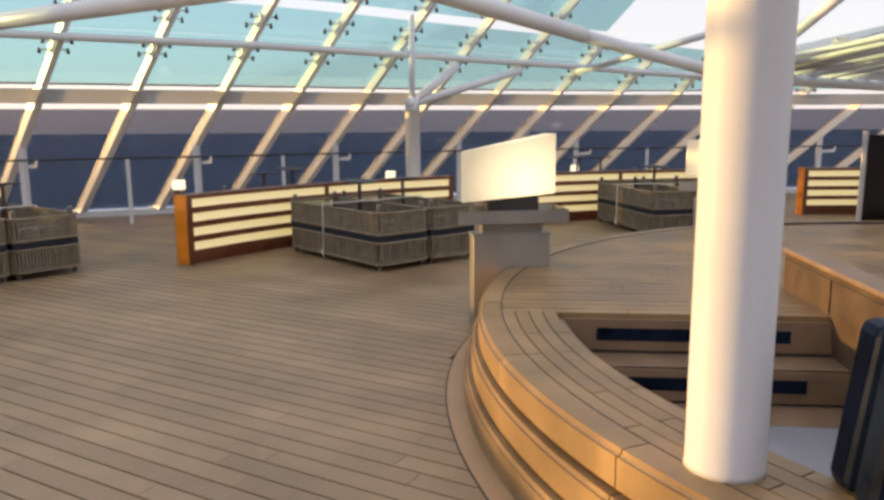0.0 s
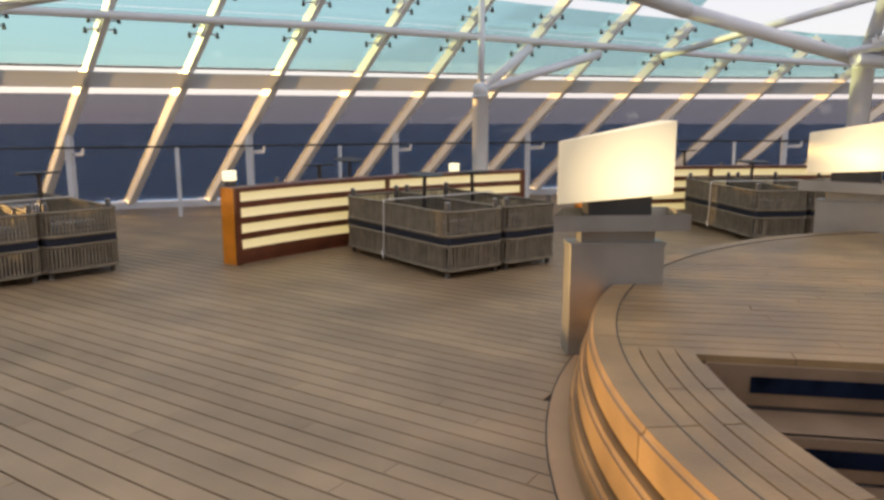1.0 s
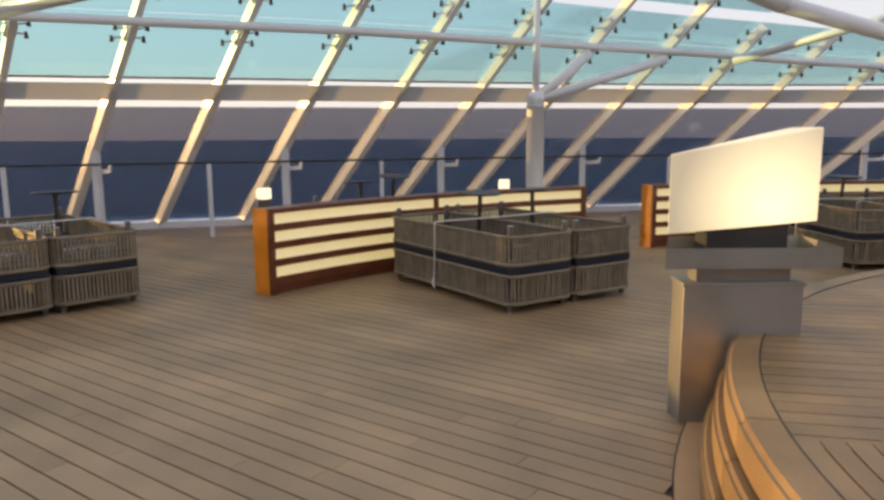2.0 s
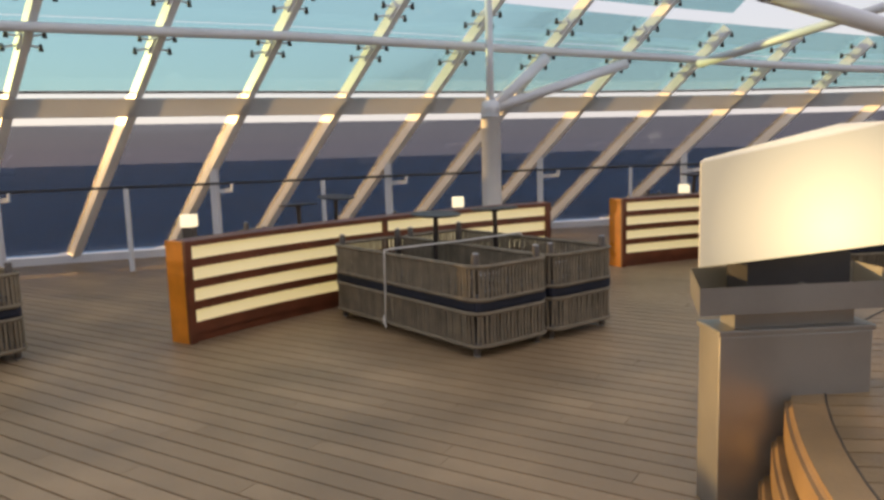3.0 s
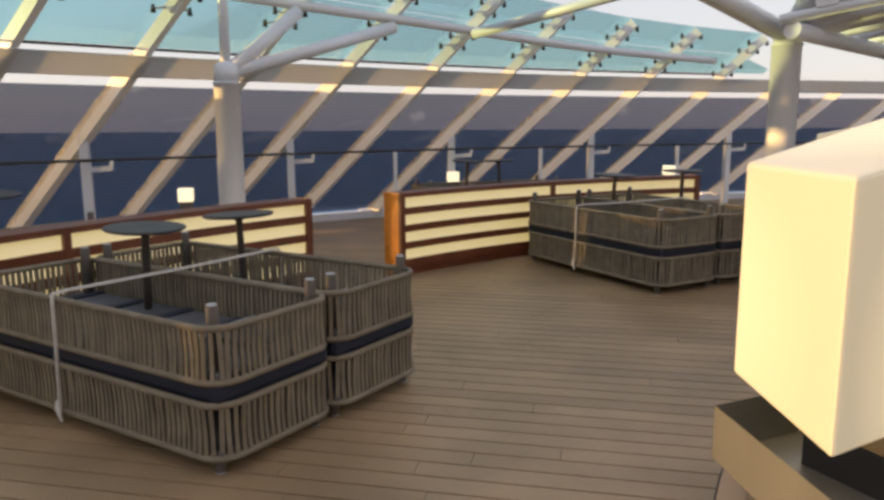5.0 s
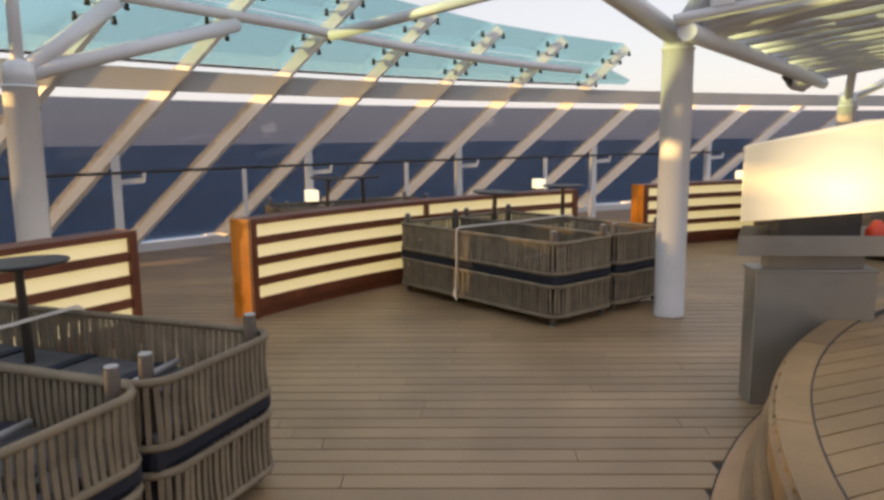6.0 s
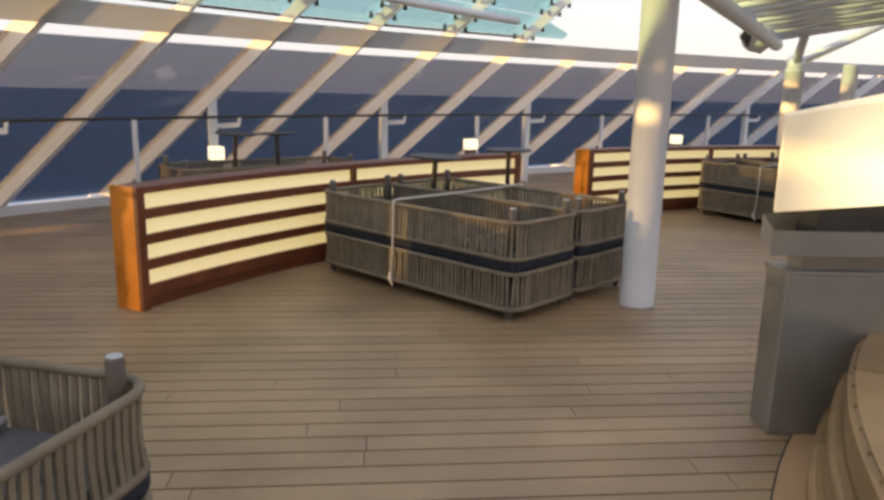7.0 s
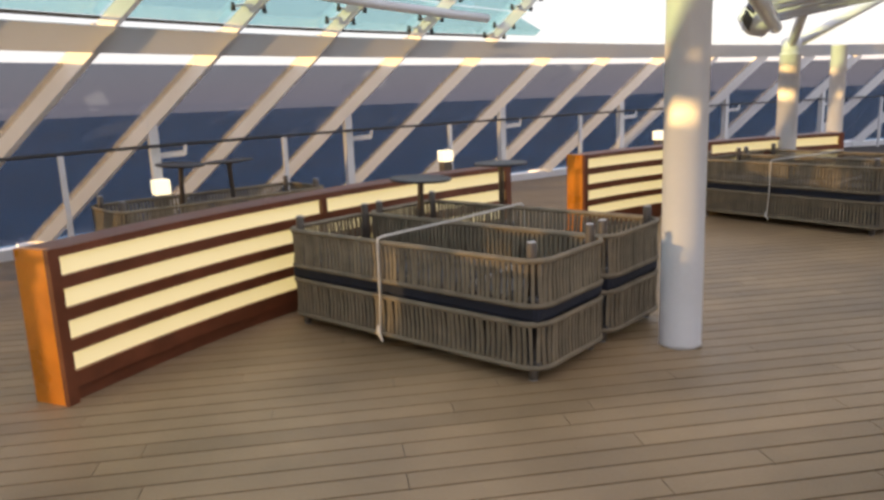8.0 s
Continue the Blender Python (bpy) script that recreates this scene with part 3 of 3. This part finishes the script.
def slat_mesh(h, seed):
    rng = random.Random(seed)
    bm = bmesh.new()
    lean = rng.uniform(-0.006, 0.006)
    wd = rng.uniform(0.009, 0.0115)
    for f in (0, 0.5, 1):
        z, dx, dy = h * f, lean * f, 0.006 * math.sin(math.pi * f)
        for a, b in ((-1, -1), (1, -1), (1, 1), (-1, 1)):
            bm.verts.new((dx + a * wd, dy + b * 0.006, z))
    bm.verts.ensure_lookup_table()
    for r in (0, 4):
        for k in range(4):
            bm.faces.new([bm.verts[i] for i in (r + k, r + (k + 1) % 4, r + 4 + (k + 1) % 4, r + 4 + k)])
    me = bpy.data.meshes.new("slat")
    bm.to_mesh(me)
    bm.free()
    me.materials.append(ROPE)
    return me


RH = 0.262
SLATS = [slat_mesh(RH - 0.02, k) for k in range(6)]


def sofa(fine, label, leg, seat):
    """Rope-sided sofa base: z 0 at the seat rim's lower rail, legs below."""
    ob = tagged(empty("rope_sofa"), label, "sofa", "stacked rope sofas")
    for z in (0.012, RH):
        bm = bmesh.new()
        sweep(bm, [p + Vector((0, 0, z)) for p, n in outline(SL, SW, SR, 0)], 0.017, 8, closed=True)
        part("rail", bm, ROPE, ob)
    bm = bmesh.new()
    box(bm, 0.03, 0.03, seat, SW - 0.03, SL - 0.03, seat + 0.03, bevel=0.008)
    part("seat_base", bm, WEB, ob, "dark grey webbed seat base")
    bm = bmesh.new()
    for k in range(5):
        y = 0.2 + k * (SL - 0.4) / 4
        box(bm, 0.04, y - 0.03, seat - 0.012, SW - 0.04, y + 0.03, seat - 0.001)
    part("webbing", bm, NAVY, ob)
    if seat > 0.1:
        bm = bmesh.new()
        sweep(bm, ((0.05, SL - 0.46, seat - 0.03), (SW - 0.05, SL - 0.53, seat - 0.03)), 0.016, 8)
        part("cross_bar", bm, PEGTOP, ob, "pale metal bar under the upturned seat")
        bm = bmesh.new()
        bar(bm, (SW / 2, 0.06, seat - 0.02), (SW / 2 - 0.02, SL - 0.06, seat - 0.02), 0.03, 0.03)
        part("seat_rail", bm, DARKMETAL, ob)
    for x in (0.07, SW - 0.07):
        for y in (0.09, SL - 0.09):
            bm = bmesh.new()
            turned(bm, ((0.022, -leg), (0.028, -leg + 0.01), (0.03, seat + 0.01)), 12, pose(x, y, 0))
            lg = part("leg", bm, PEG, ob)
            bm = bmesh.new()
            turned(bm, ((0.024, -leg - 0.006), (0.025, -leg + 0.001)), 12, pose(x, y, 0))
            part("cap", bm, PEGTOP, lg, "pale foot cap")
    spots = outline(SL, SW, SR, 0.036)
    rng = random.Random(5)
    if fine:
        for k, (p, n) in enumerate(spots):
            share("slat", SLATS[rng.randrange(6)], ob, Matrix.Translation(p + Vector((0, 0, 0.012))) @ Matrix.Rotation(math.atan2(n.x, -n.y), 4, "Z") @ Matrix.Rotation(rng.uniform(-0.02, 0.02), 4, "Y"))
    else:
        bm = bmesh.new()
        for p, n in spots:
            m = Matrix.Translation(p + Vector((0, 0, 0.012))) @ Matrix.Rotation(math.atan2(n.x, -n.y), 4, "Z")
            box(bm, -0.0105, -0.006, 0, 0.0105, 0.006, RH - 0.02, m)
        o = part("slats", bm, ROPE, ob)
        o["kind"] = "stuff"
    return ob


def table(x, y, z, h, r, tilt, label):
    ob = tagged(empty("side_table", pose(x, y, z, tilt, tilt * 0.6, 20)), label, "table", "side tables")
    bm = bmesh.new()
    turned(bm, ((r - 0.015, h - 0.02), (r, h - 0.012), (r, h - 0.004), (r - 0.008, h)), 28)
    part("tabletop", bm, DARKMETAL, ob)
    bm = bmesh.new()
    turned(bm, ((0.024, 0.012), (0.022, h - 0.05), (0.06, h - 0.021)), 14)
    part("stem", bm, PEG, ob)
    bm = bmesh.new()
    turned(bm, ((0.15, 0), (0.15, 0.008), (0.03, 0.014)), 24)
    part("foot", bm, DARKMETAL, ob)
    return ob


PROTO = {}


def stack(x, y, deg, fine, strap=True, wide=2):
    """Two pairs of sofas, the upper ones upside down, a cushion layer between them."""
    base = pose(x, y, 0, 0, 0, deg)
    for i in range(wide):
        for upper in (False, True):
            key = (fine, upper)
            m = base @ Matrix.Translation((i * (SW + 0.02), 0, 0))
            m = m @ (Matrix.Translation((0, SL, 0.707)) @ Matrix.Rotation(math.pi, 4, "X") if upper else Matrix.Translation((0, 0, 0.078)))
            if key not in PROTO:
                PROTO[key] = sofa(fine, "upturned grey-brown rope sofa stacked on another" if upper else "grey-brown rope sofa standing on the deck under another", 0.08 if upper else 0.072, 0.215 if upper else 0.02)
                PROTO[key].matrix_basis = m
            else:
                copy_thing(PROTO[key], m)
        bm = bmesh.new()
        box(bm, 0.018, 0.018, 0.338, SW - 0.018, SL - 0.018, 0.45, bevel=0.035)
        c = tagged(part("cushion", bm, NAVY), "navy seat cushion pressed between two sofas", "cushion", "cushions")
        c.matrix_basis = base @ Matrix.Translation((i * (SW + 0.02), 0, 0))
    if strap:
        bm = bmesh.new()
        y0, w = SL * 0.55, 2 * SW + 0.02
        path = [(-0.03, y0 + 0.02, 0.08), (-0.034, y0, 0.38), (-0.03, y0, 0.725), (0.02, y0 - 0.01, 0.735), (w / 2, y0 - 0.02, 0.73), (w - 0.02, y0 - 0.01, 0.735), (w + 0.03, y0, 0.70), (w + 0.03, y0, 0.09)]
        for a, b in zip(path, path[1:]):
            bar(bm, a, b, 0.007, 0.016, up=(0.3, 0, 1))
        for k in range(5):
            sweep(bm, ((-0.04, y0 + 0.02, 0.16 - k * 0.012), (-0.045, y0 + 0.035 - 0.012 * k, 0.10 - k * 0.012)), 0.008, 6)
        s = tagged(part("tie_strap", bm, STRAP), "white tie strap knotted round the stacked sofas", "strap", "tie straps")
        s.matrix_basis = base
    return base


stack(-0.74, 7.945, 46.0, True)
stack(2.88, 10.82, 17.0, True)
stack(8.07, 11.7, 3.0, False)
stack(-5.17, 6.53, 57.0, False)
stack(3.55, 15.0, 98.0, False, strap=False, wide=1)
stack(-3.8, 10.75, -50.0, False, strap=False, wide=1)
for x, y, z, top, tilt in ((-1.25, 9.3, 0.46, 0.99, 2), (-0.72, 9.8, 0.46, 0.99, -2), (3.19, 12.55, 0.46, 1.0, 2), (4.3, 13.0, 0.46, 1.0, 0), (-6.3, 7.85, 0.46, 1.03, 1), (-5.55, 8.25, 0.46, 1.03, -2), (2.1, 15.15, 0.46, 1.05, 3), (2.6, 15.1, 0.46, 1.05, -2), (-2.8, 11.35, 0.46, 1.04, 4), (-3.1, 10.95, 0.46, 0.98, -3)):
    table(x, y, z, top - z, 0.23, tilt, "dark round side table standing inside a rope sofa")

# ---- lanterns by the windows ----
lamp = None
for x, y in ((-4.85, 11.65), (-1.62, 14.1), (2.15, 16.2), (6.2, 16.8), (10.9, 17.0)):
    if lamp is None:
        lamp = tagged(empty("bollard_lantern", pose(x, y, 0)), "square white lantern glowing on a dark wooden post", "lantern", "bollard lanterns")
        bm = bmesh.new()
        box(bm, -0.07, -0.07, 0, 0.07, 0.07, 0.66, bevel=0.008)
        part("post", bm, PEG, lamp)
        bm = bmesh.new()
        box(bm, -0.085, -0.085, 0.66, 0.085, 0.085, 0.82, bevel=0.01)
        part("shade", bm, GLOWLAMP, lamp)
    else:
        copy_thing(lamp, pose(x, y, 0))


# ---- lit boxes over steel stands ----
def stand(x, y, deg):
    m = pose(x, y, 0, 0, 0, deg)
    ob = tagged(empty("steel_stand", m), "brushed steel service stand with an open tray", "stand", "steel stands")
    bm = bmesh.new()
    box(bm, 0, 0, 0, 0.66, 0.2, 0.775, bevel=0.006)
    part("body", bm, STEEL, ob)
    bm = bmesh.new()
    box(bm, -0.008, -0.008, 0.775, 0.668, 0.208, 0.80, bevel=0.005)
    part("top", bm, STEEL, ob)
    bm = bmesh.new()
    box(bm, 0.08, 0.04, 0.80, 0.6, 0.17, 0.9)
    part("neck", bm, STEEL, ob)
    bm = bmesh.new()
    box(bm, -0.05, -0.14, 0.90, 0.78, 0.32, 1.01)
    bm.faces.ensure_lookup_table()
    lid = [f for f in bm.faces if f.normal.z > 0.9]
    bmesh.ops.inset_region(bm, faces=lid, thickness=0.014)
    bmesh.ops.translate(bm, verts=list({v for f in lid for v in f.verts}), vec=(0, 0, -0.095))
    for v in bm.verts:
        if v.co.x < 0.3:
            v.co.x += -0.10 + 0.16 * (v.co.y + 0.14) / 0.46
    tray = part("tray", bm, STEEL, ob)
    bm = bmesh.new()
    box(bm, 0.34, -0.12, 0.918, 0.352, 0.30, 0.985)
    part("divider_plate", bm, STEEL, tray)
    bm = bmesh.new()
    box(bm, 0.12, 0.02, 0.915, 0.56, 0.2, 1.12)
    part("lamp_support", bm, DARKMETAL, ob)
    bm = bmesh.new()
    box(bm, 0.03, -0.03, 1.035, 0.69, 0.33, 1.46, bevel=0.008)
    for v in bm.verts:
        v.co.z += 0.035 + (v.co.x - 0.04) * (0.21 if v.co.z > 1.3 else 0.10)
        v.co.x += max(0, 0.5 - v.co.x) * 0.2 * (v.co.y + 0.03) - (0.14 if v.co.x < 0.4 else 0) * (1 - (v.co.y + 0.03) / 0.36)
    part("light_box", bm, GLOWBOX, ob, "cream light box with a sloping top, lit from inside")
    return ob


stand(0.48, 5.70, 13)
stand(3.02, 8.91, -28)

# small orange-red rounded object beside the second lamp
bm = bmesh.new()
turned(bm, ((0.05, 0), (0.06, 0.01), (0.06, 0.10), (0.035, 0.125), (0.02, 0.15)), 16, pose(3.66, 8.67, 0.917))
tagged(part("canister", bm, ORANGERED), "small orange-red rounded object standing in the steel tray", "canister")

# ---- deck boards ----
PA, PWID = radians(-24), 0.14
ALONG, ACROSS = Vector((math.cos(PA), math.sin(PA), 0)), Vector((-math.sin(PA), math.cos(PA), 0))


def inside(p):
    """Within the deck's outline, away from the wall's foot and the platform's core."""
    if math.hypot(p.x - HUB[0], p.y - HUB[1]) < 4.5:
        return False
    best = min(range(len(EDGE) - 1), key=lambda k: ((EDGE[k] + EDGE[k + 1]) / 2 - p).length)
    a, c = EDGE[best], EDGE[best + 1]
    d = c - a
    return d.x * (p.y - a.y) - d.y * (p.x - a.x) < 0


def board_mesh(bm, a, c):
    """A deck board between two points of its middle line, joints left open."""
    h = PWID / 2 - 0.006
    d = ALONG * 0.002
    lo = [bm.verts.new(p + q) for p, q in ((a + d, -ACROSS * h), (c - d, -ACROSS * h), (c - d, ACROSS * h), (a + d, ACROSS * h))]
    for v in lo:
        v.co.z = -0.012
    hi = [bm.verts.new((v.co.x, v.co.y, 0.0)) for v in lo]
    bm.faces.new(hi)
    for k in range(4):
        bm.faces.new((lo[k], lo[(k + 1) % 4], hi[(k + 1) % 4], hi[k]))


MIDDLE = Vector((0.2, 6.3, 0))
boards = []
for row in range(-75, 150):
    rng = random.Random(row + 999)
    x = -14 - rng.uniform(0, 2.2)
    while x < 22:
        x2 = x + 2.2
        lo, hi = None, None
        for k in range(12):
            f = x + (x2 - x) * k / 11
            p = ALONG * f + ACROSS * row * PWID
            if -7.5 < p.y and -14.5 < p.x < 20 and inside(p):
                lo = f if lo is None else lo
                hi = f
        if lo is not None and hi - lo > 0.3:
            boards.append((ALONG * lo + ACROSS * row * PWID, ALONG * hi + ACROSS * row * PWID))
        x = x2
boards.sort(key=lambda q: ((q[0] + q[1]) / 2 - MIDDLE).length)
for a, c in boards[:300]:
    bm = bmesh.new()
    board_mesh(bm, a, c)
    part("deck_board", bm, TEAK, deck)
bm = bmesh.new()
for a, c in boards[300:]:
    board_mesh(bm, a, c)
rest = part("deck_boards", bm, TEAK, deck)
rest["kind"] = "stuff"
